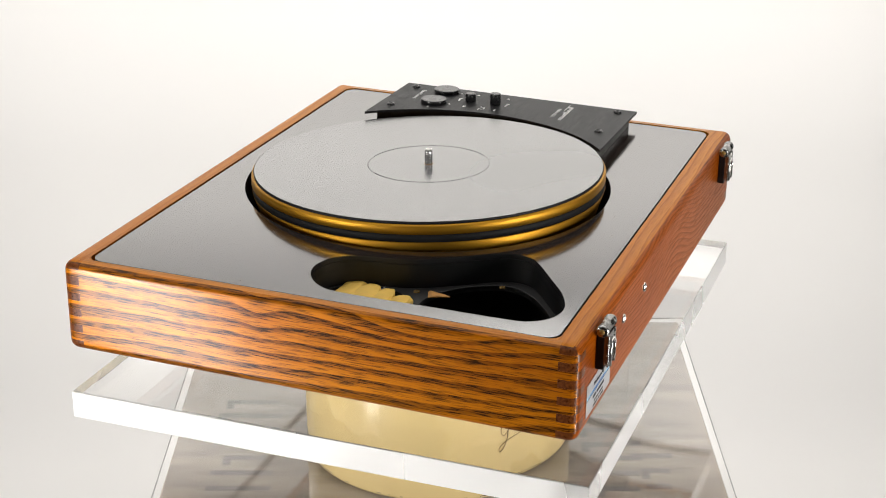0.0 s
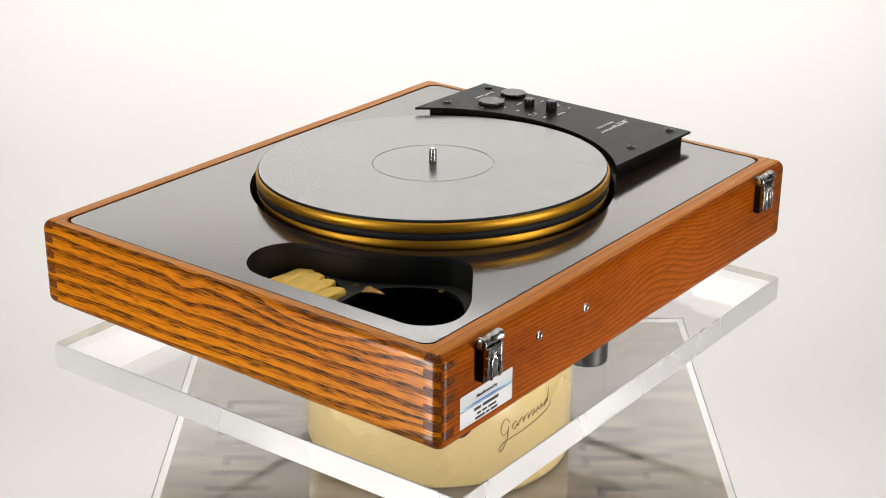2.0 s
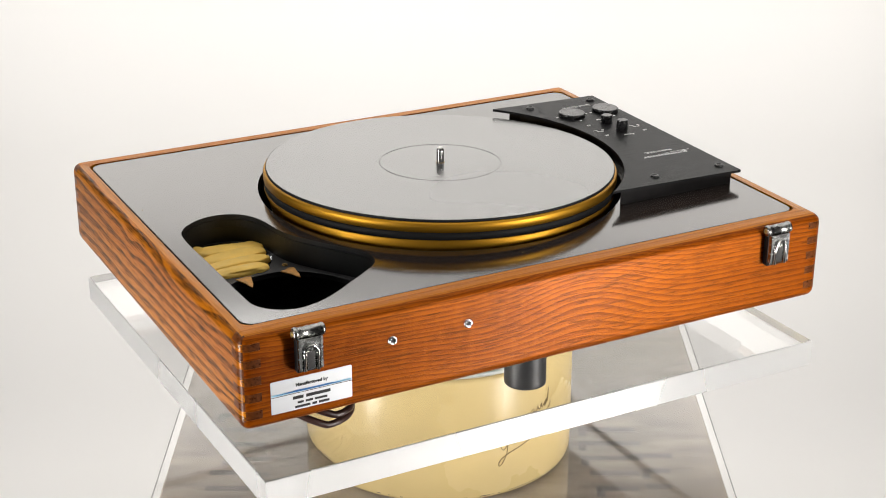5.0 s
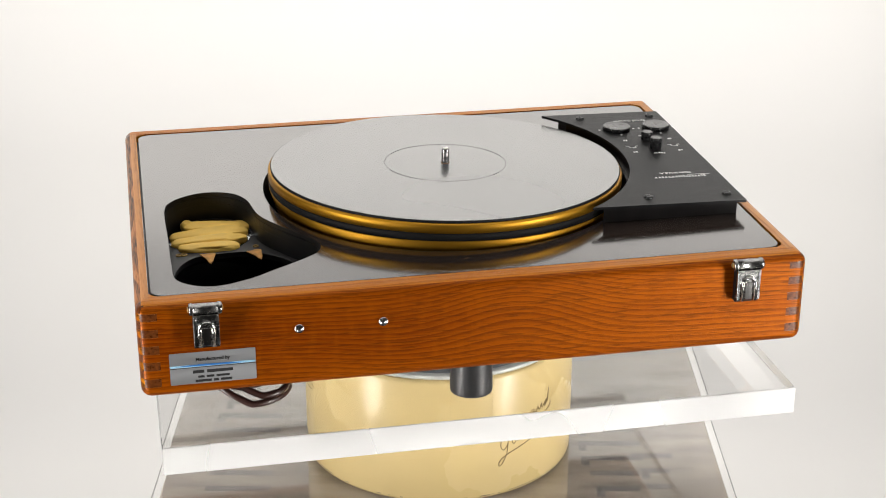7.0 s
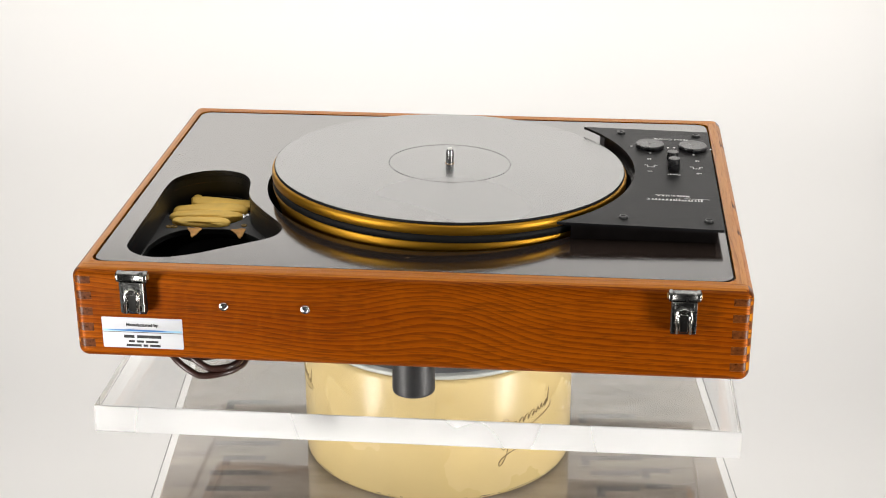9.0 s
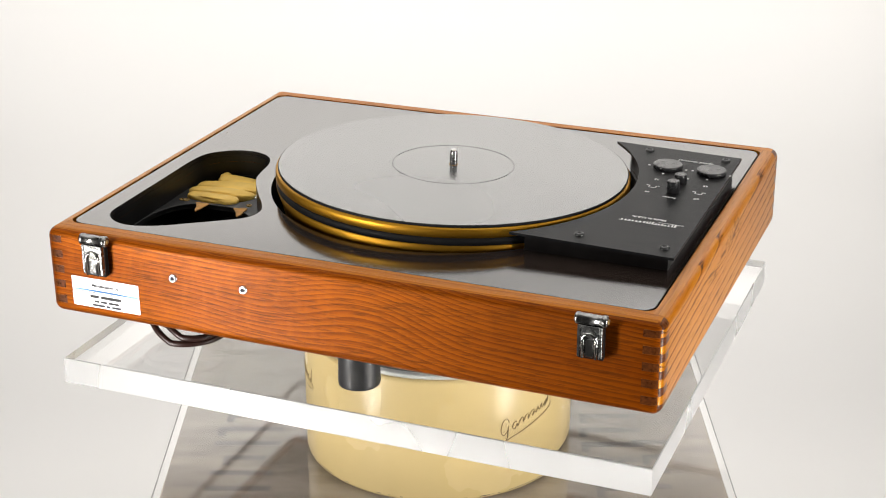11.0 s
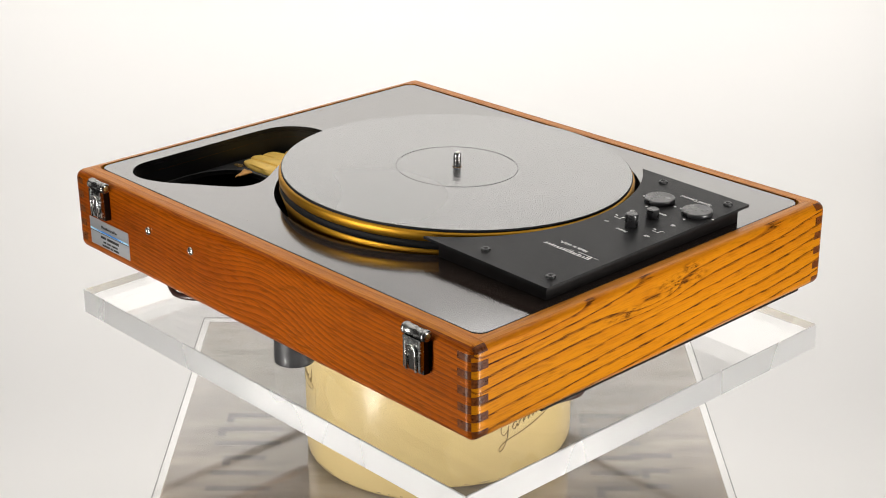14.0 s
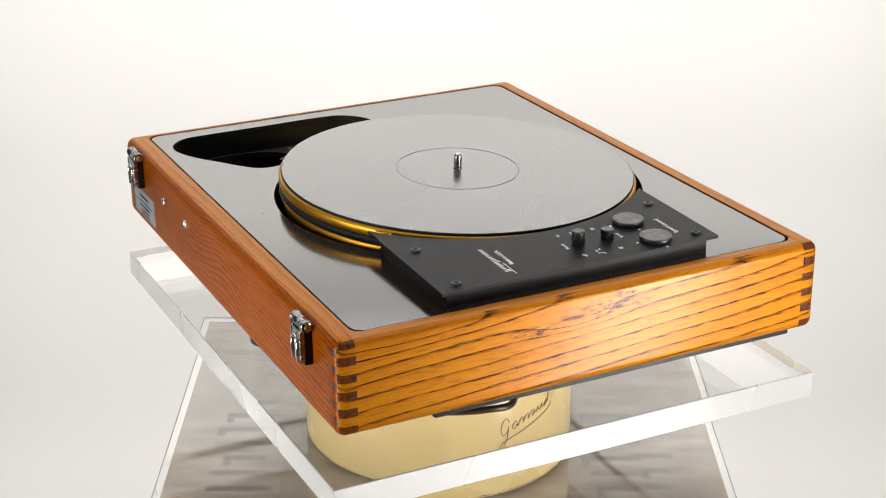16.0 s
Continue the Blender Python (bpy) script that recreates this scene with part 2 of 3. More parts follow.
def lathe(profile, segments=64, centre=(0, 0, 0), closed=True, bm=None):
    """Turns a profile of (radius, height) about the z axis."""
    own = bmesh.new()
    rings = []
    for r, z in profile:
        if r < 1e-6:
            rings.append([own.verts.new((centre[0], centre[1], centre[2] + z))])
        else:
            rings.append([own.verts.new((centre[0] + r * math.cos(2 * math.pi * k / segments), centre[1] + r * math.sin(2 * math.pi * k / segments), centre[2] + z)) for k in range(segments)])
    for a, b in zip(rings, rings[1:]):
        for k in range(segments):
            j = (k + 1) % segments
            quad = [a[k % len(a)], a[j % len(a)], b[j % len(b)], b[k % len(b)]]
            quad = [v for n, v in enumerate(quad) if v not in quad[:n]]
            if len(quad) > 2:
                own.faces.new(quad)
    return merge(bm, own)


def prism(outline, z0, z1, holes=(), bm=None):
    """A flat plate from an outline with holes."""
    own = bmesh.new()
    edges = []
    for loop in (outline, *holes):
        verts = [own.verts.new((x, y, z0)) for x, y in loop]
        edges += [own.edges.new((verts[k], verts[(k + 1) % len(verts)])) for k in range(len(verts))]
    bmesh.ops.triangle_fill(own, use_beauty=True, use_dissolve=False, edges=edges)
    made = bmesh.ops.extrude_face_region(own, geom=list(own.faces))["geom"]
    for v in made:
        if isinstance(v, bmesh.types.BMVert):
            v.co.z = z1
    return merge(bm, own)


def spline(points, steps=6, closed=True):
    """A smooth line through the points."""
    out, n = [], len(points)
    pts = [Vector(p) for p in points]
    for k in range(n if closed else n - 1):
        a, b, c, d = (pts[(k + j) % n] if closed else pts[min(max(k + j, 0), n - 1)] for j in (-1, 0, 1, 2))
        for s in range(steps):
            t = s / steps
            out.append(0.5 * (2 * b + (c - a) * t + (2 * a - 5 * b + 4 * c - d) * t * t + (3 * b - a - 3 * c + d) * t ** 3))
    return out if closed else out + [pts[-1]]


def tube(path, radius, sides=8, closed=False, bm=None):
    """A round bar along a path."""
    own = bmesh.new()
    rings, n = [], len(path)
    up = Vector((0.13, 0.31, 0.94)).normalized()
    for k, p in enumerate(path):
        ahead = (path[(k + 1) % n] if closed or k + 1 < n else path[k]) - (path[k - 1] if closed or k else path[k])
        side = ahead.cross(up).normalized()
        high = side.cross(ahead).normalized()
        rings.append([own.verts.new(p + radius * (side * math.cos(2 * math.pi * j / sides) + high * math.sin(2 * math.pi * j / sides))) for j in range(sides)])
    for k in range(n if closed else n - 1):
        a, b = rings[k], rings[(k + 1) % n]
        for j in range(sides):
            own.faces.new((a[j], a[(j + 1) % sides], b[(j + 1) % sides], b[j]))
    if not closed:
        own.faces.new(rings[0][::-1])
        own.faces.new(rings[-1])
    return merge(bm, smooth(own, 60))


def rounded(x0, x1, y0, y1, r, steps=6):
    out = []
    for cx, cy, a0 in ((x1 - r, y1 - r, 0), (x0 + r, y1 - r, 90), (x0 + r, y0 + r, 180), (x1 - r, y0 + r, 270)):
        out += [(cx + r * math.cos(radians(a0 + 90 * k / steps)), cy + r * math.sin(radians(a0 + 90 * k / steps))) for k in range(steps + 1)]
    return out


def circle(cx, cy, r, n=96):
    return [(cx + r * math.cos(2 * math.pi * k / n), cy + r * math.sin(2 * math.pi * k / n)) for k in range(n)]


def lettering(text, size, material, parent, m, thick=0.00012, label=""):
    """Words in the built-in font, as a flat mesh centred on the pose m."""
    curve = bpy.data.curves.new("lettering", "FONT")
    curve.offset = 0.00008
    curve.body, curve.size, curve.align_x, curve.align_y, curve.extrude = text, size, "CENTER", "CENTER", thick
    curve.resolution_u = 3
    temporary = new("lettering", curve)
    data = bpy.data.meshes.new_from_object(temporary.evaluated_get(bpy.context.evaluated_depsgraph_get()))
    bpy.data.objects.remove(temporary)
    bpy.data.curves.remove(curve)
    data.materials.clear()
    data.materials.append(material)
    ob = new("lettering", data)
    ob.parent, ob.matrix_basis = parent, m
    return tagged(ob, label)


def empty(name, m, label, category, group=""):
    ob = new(name)
    ob.empty_display_size = 0.05
    ob.matrix_basis = m
    return tagged(ob, label, category, group)


# ---- the studio ----
def studio():
    """A white paper sweep from floor to wall, closed by the walls of the room."""
    bm = bmesh.new()
    profile = [(0.45, -1.15), (1.6, -1.15)]
    profile += [(1.6 + 0.5 * math.sin(radians(a)), -0.65 - 0.5 * math.cos(radians(a))) for a in range(6, 91, 6)]
    profile += [(2.1, 2.3)]
    rows = [[bm.verts.new((x, y, z)) for x in (-2.6, 2.6)] for y, z in profile]
    for a, b in zip(rows, rows[1:]):
        bm.faces.new((a[0], a[1], b[1], b[0]))
    sweep = part("backdrop", smooth(bm, 60), BACKDROP, None)
    tagged(sweep, "seamless white paper backdrop sweeping from floor to wall", "backdrop", "", "structure")
    for name, shape, material, text in (
            ("floor", (-2.7, 2.7, -3.2, 2.3, -1.3, -1.16), DARK_WALL, "dark grey studio floor under the backdrop paper"),
            ("wall_west", (-2.8, -2.65, -3.2, 2.3, -1.16, 2.3), DARK_WALL, "dark grey studio side wall"),
            ("wall_east", (2.65, 2.8, -3.2, 2.3, -1.16, 2.3), DARK_WALL, "dark grey studio side wall"),
            ("wall_north", (-2.65, 2.65, 2.15, 2.3, -1.16, 2.3), STUDIO_WALL, "white painted wall behind the backdrop"),
            ("wall_south", (-2.65, 2.65, -3.2, -3.05, -1.16, 2.3), DARK_WALL, "dark grey wall behind the camera"),
            ("ceiling", (-2.8, 2.8, -3.2, 2.3, 2.31, 2.45), STUDIO_WALL, "white studio ceiling")):
        tagged(part(name, box(*shape), material, None), text, name.split("_")[0], "", "structure")


studio()


# ---- the stand: a board under clear acrylic on a pedestal, an enamelled drum and a bearing disc ----
TABLE_Z = -0.2095


def stand():
    top = empty("display_table", pose(0, 0, TABLE_Z), "square table with a clear acrylic top over a stencilled beige board", "table")
    x0, x1, y0, y1 = -0.2395, 0.2470, -0.262, 0.222
    sheet = part("acrylic_top", edged(box(x0, x1, y0, y1, -0.0040, 0.0, 0.0005, 1)), (ACRYLIC, SHEET_EDGE), top, "clear acrylic sheet")
    sheet.visible_shadow = False
    part("board", box(x0 + 0.006, x1 - 0.006, y0 + 0.006, y1 - 0.006, -0.030, -0.0047, 0.001, 1), CRATE, top, "weathered beige board")
    part("pedestal", box(x0 + 0.002, x1 - 0.002, y0 + 0.002, y1 - 0.002, -0.9495, -0.031, 0.002, 1), PEDESTAL, top, "grey painted pedestal")
    rng = random.Random(5)
    for cx, rows in ((-0.170, 7), (0.150, 6), (0.185, 3)):
        for k in range(rows):
            y = -0.115 + k * 0.026 + (0.03 if cx > 0.18 else 0)
            w = rng.uniform(0.018, 0.03) * (0.6 if cx > 0.18 else 1)
            part("stencil_bar", box(cx - w, cx + w, y - 0.004, y + 0.004, -0.0047, -0.0045), STENCIL, top)
            if rng.random() < 0.6:
                part("stencil_bar", box(cx - w, cx - w + 0.007, y - 0.013, y + 0.0, -0.0047, -0.00445), STENCIL, top)


def script_mark(parent, middle, start, radius, z, size, slant):
    """A flowing handwritten-looking mark, as plain strokes wrapped on the drum."""
    strokes = [[(-2.6, 0.5), (-2.9, 0.9), (-3.4, 0.75), (-3.6, 0.2), (-3.3, -0.25), (-2.8, -0.05), (-2.7, 0.25), (-2.85, -0.6), (-3.3, -1.2), (-3.75, -1.35), (-3.7, -1.0), (-2.9, -0.75), (-1.0, -0.7), (1.5, -0.65), (3.1, -0.55), (3.5, -0.25), (3.2, -0.1)],
               [(-1.6, 0.25), (-2.0, 0.3), (-2.2, 0.0), (-1.9, -0.2), (-1.6, 0.1), (-1.5, -0.15), (-1.1, 0.3), (-0.8, 0.25), (-0.8, -0.1), (-0.4, 0.3), (-0.1, 0.25), (-0.1, -0.1), (0.35, 0.3), (0.75, 0.25), (0.5, -0.15), (0.85, 0.1), (1.1, -0.1), (1.3, 0.3), (1.6, -0.1), (1.9, 0.3), (2.0, -0.1), (2.4, 0.1), (2.75, 0.25), (2.4, -0.15), (2.8, 0.05), (3.1, 1.0), (2.95, 0.0)]]
    bm = None
    for line in strokes:
        path = []
        for p in spline([(a, b, 0) for a, b in line], 4, False):
            a = middle + (start + p.x * size) / radius
            path.append(Vector((radius * math.sin(a), -radius * math.cos(a), z + p.y * size * 1.55 + p.x * size * slant)))
        bm = tube(path, 0.00045, 5, False, bm)
    part("script_mark", bm, SCRIPT, parent, "flowing bronze script stroke")


def drum():
    base = empty("enamel_drum", pose(-0.0012, 0, TABLE_Z), "cream enamelled metal drum with chipped lower edge", "drum")
    R, H = 0.1163, 0.0975
    part("shell", smooth(lathe([(0, 0.0), (R - 0.004, 0.0), (R - 0.0005, 0.0015), (R, 0.004), (R, H - 0.003), (R - 0.001, H - 0.0005), (R - 0.004, H), (0, H)], 128)), CREAM, base)
    for k, middle in enumerate((math.radians(40), math.radians(-79), math.radians(164))):
        script_mark(base, middle, 0, R + 0.0001, (0.0525, 0.061, 0.0525)[k], 0.0078, (0.27, 0.02, 0.27)[k])
    rng = random.Random(9)
    for k in range(46):
        a = rng.uniform(0.25, 1.0) if k < 30 else rng.uniform(-1.3, 0.25)
        r = rng.uniform(0.0007, 0.0024)
        part("chip", box(-r, r, -0.0003, 0.0006, 0.0, r * rng.uniform(0.6, 2.0)), BARE, base, m=pose((R - 0.0004) * math.sin(a), -(R - 0.0004) * math.cos(a), 0.0030, 0, 0, math.degrees(a)))
    disc = empty("bearing_disc", pose(0, 0, TABLE_Z + H), "grey bearing disc lying on the drum", "disc")
    part("disc_edge", smooth(lathe([(0, 0.0), (0.1125, 0.0), (0.1132, 0.0006), (0.1132, 0.0029), (0.1125, 0.0035), (0.107, 0.0035)], 128)), DISC_RIM, disc)
    part("disc_face", smooth(lathe([(0, 0.0036), (0.1075, 0.0036), (0.1075, 0.0030), (0, 0.0030)], 128)), GREY_DISC, disc)
    return disc


stand()
BEARING = drum()


# ---- the turning acrylic plate ----
PLATE_TOP, PLATE_THICK = -0.0859, 0.0222


def acrylic_plate():
    base = empty("acrylic_plate", pose(0, 0, PLATE_TOP - PLATE_THICK), "thick clear acrylic plate carrying the record player", "plate")
    bm = prism([(-0.2445, -0.2040), (0.2425, -0.2000), (0.2395, 0.2125), (-0.2480, 0.2095)], 0.0, PLATE_THICK)
    bmesh.ops.bevel(bm, geom=[e for e in bm.edges if len(e.link_faces) == 2 and e.calc_face_angle(0) > 0.5], offset=0.0006, segments=1, affect="EDGES")
    slab = part("slab", edged(bm), (ACRYLIC, EDGE), base)
    slab.visible_shadow = False
    return base


PLATE = acrylic_plate()


# ---- the record player, in its own space: z = 0 on the plate ----
BASE_Z = 0.0859
TILT = pose(0, 0, 0, 0.62, 0, 0) @ pose(0, 0, 0, 0, -0.23, 0)
TILT_PLATTER = pose(0, 0, 0, -1.154, 0, 0) @ pose(0, 0, 0, 0, 1.099, 0)
TILT_PANEL = pose(0, 0, 0, 1.040, 0, 0) @ pose(0, 0, 0, 0, 0.946, 0)
LIFT = pose(0, 0, BASE_Z)
INTO_PLATTER = LIFT @ TILT.inverted() @ TILT_PLATTER
INTO_PANEL = LIFT @ TILT.inverted() @ TILT_PANEL
X0, X1, Y0, Y1, Z0, Z1 = -0.2562, 0.2447, -0.1970, 0.2032, -0.0462, 0.0259
WIDE = 0.0148
DX0, DX1, DY0, DY1 = -0.2462, 0.2325, -0.1790, 0.1872
PLAYER = empty("record_player", pose(0, 0, PLATE_TOP), "record player without tonearm in a finger-jointed oak plinth", "record player")
HUB = (0.0074, 0.0137)
WELL_LINE = [(-0.2285, -0.012), (-0.2225, 0.009), (-0.206, 0.0225), (-0.188, 0.0257), (-0.171, 0.0185), (-0.161, 0.001), (-0.1545, -0.034), (-0.139, -0.062),
             (-0.121, -0.088), (-0.1145, -0.103), (-0.117, -0.1175), (-0.128, -0.1285), (-0.150, -0.1440), (-0.172, -0.1590), (-0.195, -0.1675), (-0.213, -0.1640), (-0.2255, -0.150), (-0.2275, -0.128), (-0.2280, -0.070)]


def board(name, shape, outward, material, inner=None):
    """A plinth board with its outer long edges rounded; outward: axis and sign of its outer face."""
    bm = box(*shape)
    axis, sign = outward
    edges = []
    for e in bm.edges:
        a, b = e.verts[0].co, e.verts[1].co
        outer = abs(a[axis] - b[axis]) < 1e-6 and (a[axis] - (shape[axis * 2] + shape[axis * 2 + 1]) / 2) * sign > 0
        if outer and abs(a.z - b.z) < 1e-6:
            edges.append(e)
    bmesh.ops.bevel(bm, geom=edges, offset=0.0078, segments=7, profile=0.5, affect="EDGES")
    bm = bm if inner is None else merge(inner, bm)
    bmesh.ops.recalc_face_normals(bm, faces=bm.faces)
    # upward faces take the oak with glare painted into its colour
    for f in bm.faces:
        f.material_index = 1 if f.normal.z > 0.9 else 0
    part(name, smooth(bm, 40), (material, GLARE_OAK if axis == 1 else GLARE_OAK_SIDE), PLAYER, m=LIFT)


def corner(cx, cy, side_material, end_material_front, sx, sy):
    """A finger-jointed corner: blocks of the two boards in turn."""
    cuts = [Z1, 0.0205, 0.0150, 0.0083, 0.0020, -0.0044, -0.0110, -0.0172, -0.0238, -0.0303, -0.0370, Z0]
    for k in range(len(cuts) - 1):
        top, low = cuts[k], cuts[k + 1]
        xs, ys = sorted((cx, cx - sx * WIDE)), sorted((cy, cy - sy * WIDE))
        bm = box(xs[0], xs[1], ys[0], ys[1], Z0, Z1)
        edges = []
        for e in bm.edges:
            a, b = e.verts[0].co, e.verts[1].co
            on_x = abs(a.x - cx) < 1e-6 and abs(b.x - cx) < 1e-6
            on_y = abs(a.y - cy) < 1e-6 and abs(b.y - cy) < 1e-6
            flat = abs(a.z - b.z) < 1e-6
            if (on_x and on_y) or (flat and (on_x or on_y)):
                edges.append(e)
        bmesh.ops.bevel(bm, geom=edges, offset=0.0078, segments=7, profile=0.5, affect="EDGES")
        for z, up in ((top, 1), (low, -1)):
            if Z0 + 1e-5 < z < Z1 - 1e-5:
                geom = list(bm.verts) + list(bm.edges) + list(bm.faces)
                bmesh.ops.bisect_plane(bm, geom=geom, plane_co=(0, 0, z - up * 0.00006), plane_no=(0, 0, up), clear_outer=True)
                bmesh.ops.holes_fill(bm, edges=[e for e in bm.edges if e.is_boundary])
        bmesh.ops.recalc_face_normals(bm, faces=bm.faces)
        from_side = k % 2 == 1
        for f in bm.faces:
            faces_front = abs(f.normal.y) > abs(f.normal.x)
            # tops of the joints get the painted glare too
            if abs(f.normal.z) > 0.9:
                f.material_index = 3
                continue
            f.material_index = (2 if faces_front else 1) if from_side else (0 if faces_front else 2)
        part("joint_finger", smooth(bm, 40), (end_material_front, side_material, END_GRAIN, GLARE_OAK), PLAYER, m=LIFT)


def plinth():
    board("front_board", (X0 + WIDE, X1 - WIDE, Y0, Y0 + WIDE, Z0, Z1), (1, -1), WOOD_FRONT, box(DX0, DX1, Y0 + WIDE, DY0, Z0, Z1))
    board("back_board", (X0 + WIDE, X1 - WIDE, Y1 - WIDE, Y1, Z0, Z1), (1, 1), WOOD_FRONT, box(DX0, DX1, DY1, Y1 - WIDE, Z0, Z1))
    board("side_board", (X0, DX0, Y0 + WIDE, Y1 - WIDE, Z0, Z1), (0, -1), WOOD_LEFT)
    board("side_board", (DX1, X1, Y0 + WIDE, Y1 - WIDE, Z0, Z1), (0, 1), WOOD_RIGHT)
    for cx, cy, a0 in ((DX1, DY1, 0), (DX0, DY1, 90), (DX0, DY0, 180), (DX1, DY0, 270)):
        sx, sy = (1 if cx == DX1 else -1), (1 if cy == DY1 else -1)
        arc = [(cx - sx * 0.010 + 0.0104 * math.cos(radians(a0 + 15 * k)), cy - sy * 0.010 + 0.0104 * math.sin(radians(a0 + 15 * k))) for k in range(7)]
        # fillets carry the same painted glare as the rim
        part("corner_fillet", prism(arc + [(cx, cy)], 0.0150, Z1 - 0.0001), GLARE_OAK, PLAYER, m=LIFT)
    for cx, sx, side in ((X0, -1, WOOD_LEFT), (X1, 1, WOOD_RIGHT)):
        for cy, sy in ((Y0, -1), (Y1, 1)):
            corner(cx, cy, side, WOOD_FRONT, sx, sy)
    well = [(p.x, p.y) for p in spline([(x, y, 0) for x, y in WELL_LINE], 5)]
    hole = circle(HUB[0], HUB[1], 0.1535, 128)
    top = prism(rounded(DX0 + 0.0018, DX1 - 0.0018, DY0 + 0.0018, DY1 - 0.0018, 0.010), 0.0214, 0.0254, (well, hole))
    part("deck", smooth(edged(top), 30), (DECK, WELL), PLAYER, "glossy black deck", LIFT)
    rim = prism(rounded(DX0 + 0.0002, DX1 - 0.0002, DY0 + 0.0002, DY1 - 0.0002, 0.010), 0.0150, 0.0210, (well, hole))
    part("deck_support", rim, WELL, PLAYER, m=LIFT)
    floor_pan = box(X0 + 0.014, X1 - 0.014, Y0 + 0.014, Y1 - 0.014, -0.044, -0.038)
    part("floor_pan", floor_pan, WELL, PLAYER, m=LIFT)
    part("bottom_panel", box(0.08, 0.2350, -0.12, 0.1870, -0.0525, -0.0440, 0.001, 1), BLACK_STEEL, PLAYER, "black panel under the plinth", LIFT)
    wall = bmesh.new()
    for loop in (well, hole):
        upper = [wall.verts.new((x, y, 0.0149)) for x, y in loop]
        lower = [wall.verts.new((x, y, -0.0378)) for x, y in loop]
        for k in range(len(loop)):
            j = (k + 1) % len(loop)
            wall.faces.new((upper[k], upper[j], lower[j], lower[k]))
    part("well_wall", smooth(wall, 40), WELL, PLAYER, "black inner walls of the openings", LIFT)


def scuffs():
    """Small pale nicks on the gloss of the deck."""
    for x, y, length, turn in ((-0.2375, 0.0637, 0.0030, 70), (-0.0100, -0.1530, 0.0040, 25), (-0.0500, -0.1620, 0.0020, -30), (0.1400, -0.1500, 0.0022, 50)):
        part("scuff_mark", prism([(-length / 2, 0.0), (0.0, 0.0004), (length / 2, 0.0001), (0.0, -0.0003)], 0.0, 0.0001), BRASS, PLAYER, m=LIFT @ pose(x, y, 0.0254, 0, 0, turn))


def armboard_well():
    """The tray in the tonearm opening, with its oval hole packed with yellow putty."""
    oval = [(-0.1945 + 0.0345 * math.cos(a), -0.012 + 0.0365 * math.sin(a)) for a in [2 * math.pi * k / 40 for k in range(40)]]
    rim = spline([(x * 1.0 + (-0.0025 if x < -0.19 else 0.0025), y + (0.003 if y > -0.06 else -0.002), 0) for x, y in WELL_LINE], 3)
    hollow = spline([(-0.2260, -0.0930, 0), (-0.2190, -0.0700, 0), (-0.2059, -0.0560, 0), (-0.1864, -0.0525, 0), (-0.1674, -0.0530, 0), (-0.1498, -0.0620, 0), (-0.1330, -0.0800, 0),
                     (-0.1240, -0.1050, 0), (-0.1400, -0.1300, 0), (-0.1750, -0.1540, 0), (-0.2050, -0.1600, 0), (-0.2200, -0.1450, 0), (-0.2255, -0.1200, 0)], 4)
    part("tray", smooth(prism([(p.x, p.y) for p in rim], -0.002, 0.002, (oval, [(p.x, p.y) for p in hollow]))), TRAY, PLAYER, "dark grey armboard tray", LIFT)
    part("tray_lip", tube([p + Vector((0, 0, 0.0022)) for p in hollow], 0.0006, 6, True), TRAY, PLAYER, "rounded lip of the hollow", LIFT)
    rng = random.Random(3)
    for k, (x, y, length, thick, turn) in enumerate(((-0.1955, -0.0385, 0.049, 0.0165, -2), (-0.1945, -0.0255, 0.062, 0.0150, 5), (-0.1940, -0.0110, 0.064, 0.0185, 2), (-0.1860, 0.0050, 0.056, 0.0200, -3), (-0.2100, 0.0100, 0.011, 0.0130, 20))):
        bm = bmesh.new()
        bmesh.ops.create_icosphere(bm, subdivisions=4, radius=1.0)
        for v in bm.verts:
            q = v.co.copy()
            f = 1.0 + 0.22 * noise.noise(q * 1.7 + Vector((k * 3.1, 0, 0))) + 0.07 * noise.noise(q * 6 + Vector((0, k, 0)))
            e = [math.copysign(abs(c) ** 0.62, c) for c in q]
            v.co = Vector((e[0] * length / 2 * (0.94 + 0.06 * f), e[1] * thick / 2 * f, e[2] * 0.0042 * f))
        part("putty_strip", smooth(bm, 180), FOAM, PLAYER, "yellow putty strip", LIFT @ pose(x, y, 0.0022, rng.uniform(-6, 6), rng.uniform(-2, 2), turn))
    for x, y, r in ((-0.1625, -0.0190, 0.0060), (-0.2245, -0.0230, 0.0045), (-0.1660, -0.0080, 0.0045)):
        bm = bmesh.new()
        bmesh.ops.create_icosphere(bm, subdivisions=3, radius=r)
        for v in bm.verts:
            v.co *= 1 + 0.35 * noise.noise(v.co * 600)
            v.co.z *= 0.6
        part("foil_scrap", bm, FOIL, PLAYER, "crumpled silver foil", LIFT @ pose(x, y, -0.001))
    for x, y, r in ((-0.1588, -0.0421, 0.0024), (-0.2161, -0.0490, 0.0030), (-0.2203, -0.0496, 0.0024), (-0.1275, -0.0990, 0.0022)):
        part("eyelet", smooth(lathe([(r * 0.5, 0.0), (r * 0.5, 0.0008), (r, 0.0008), (r, 0.0)], 16)), BRASS, PLAYER, m=LIFT @ pose(x, y, 0.002))
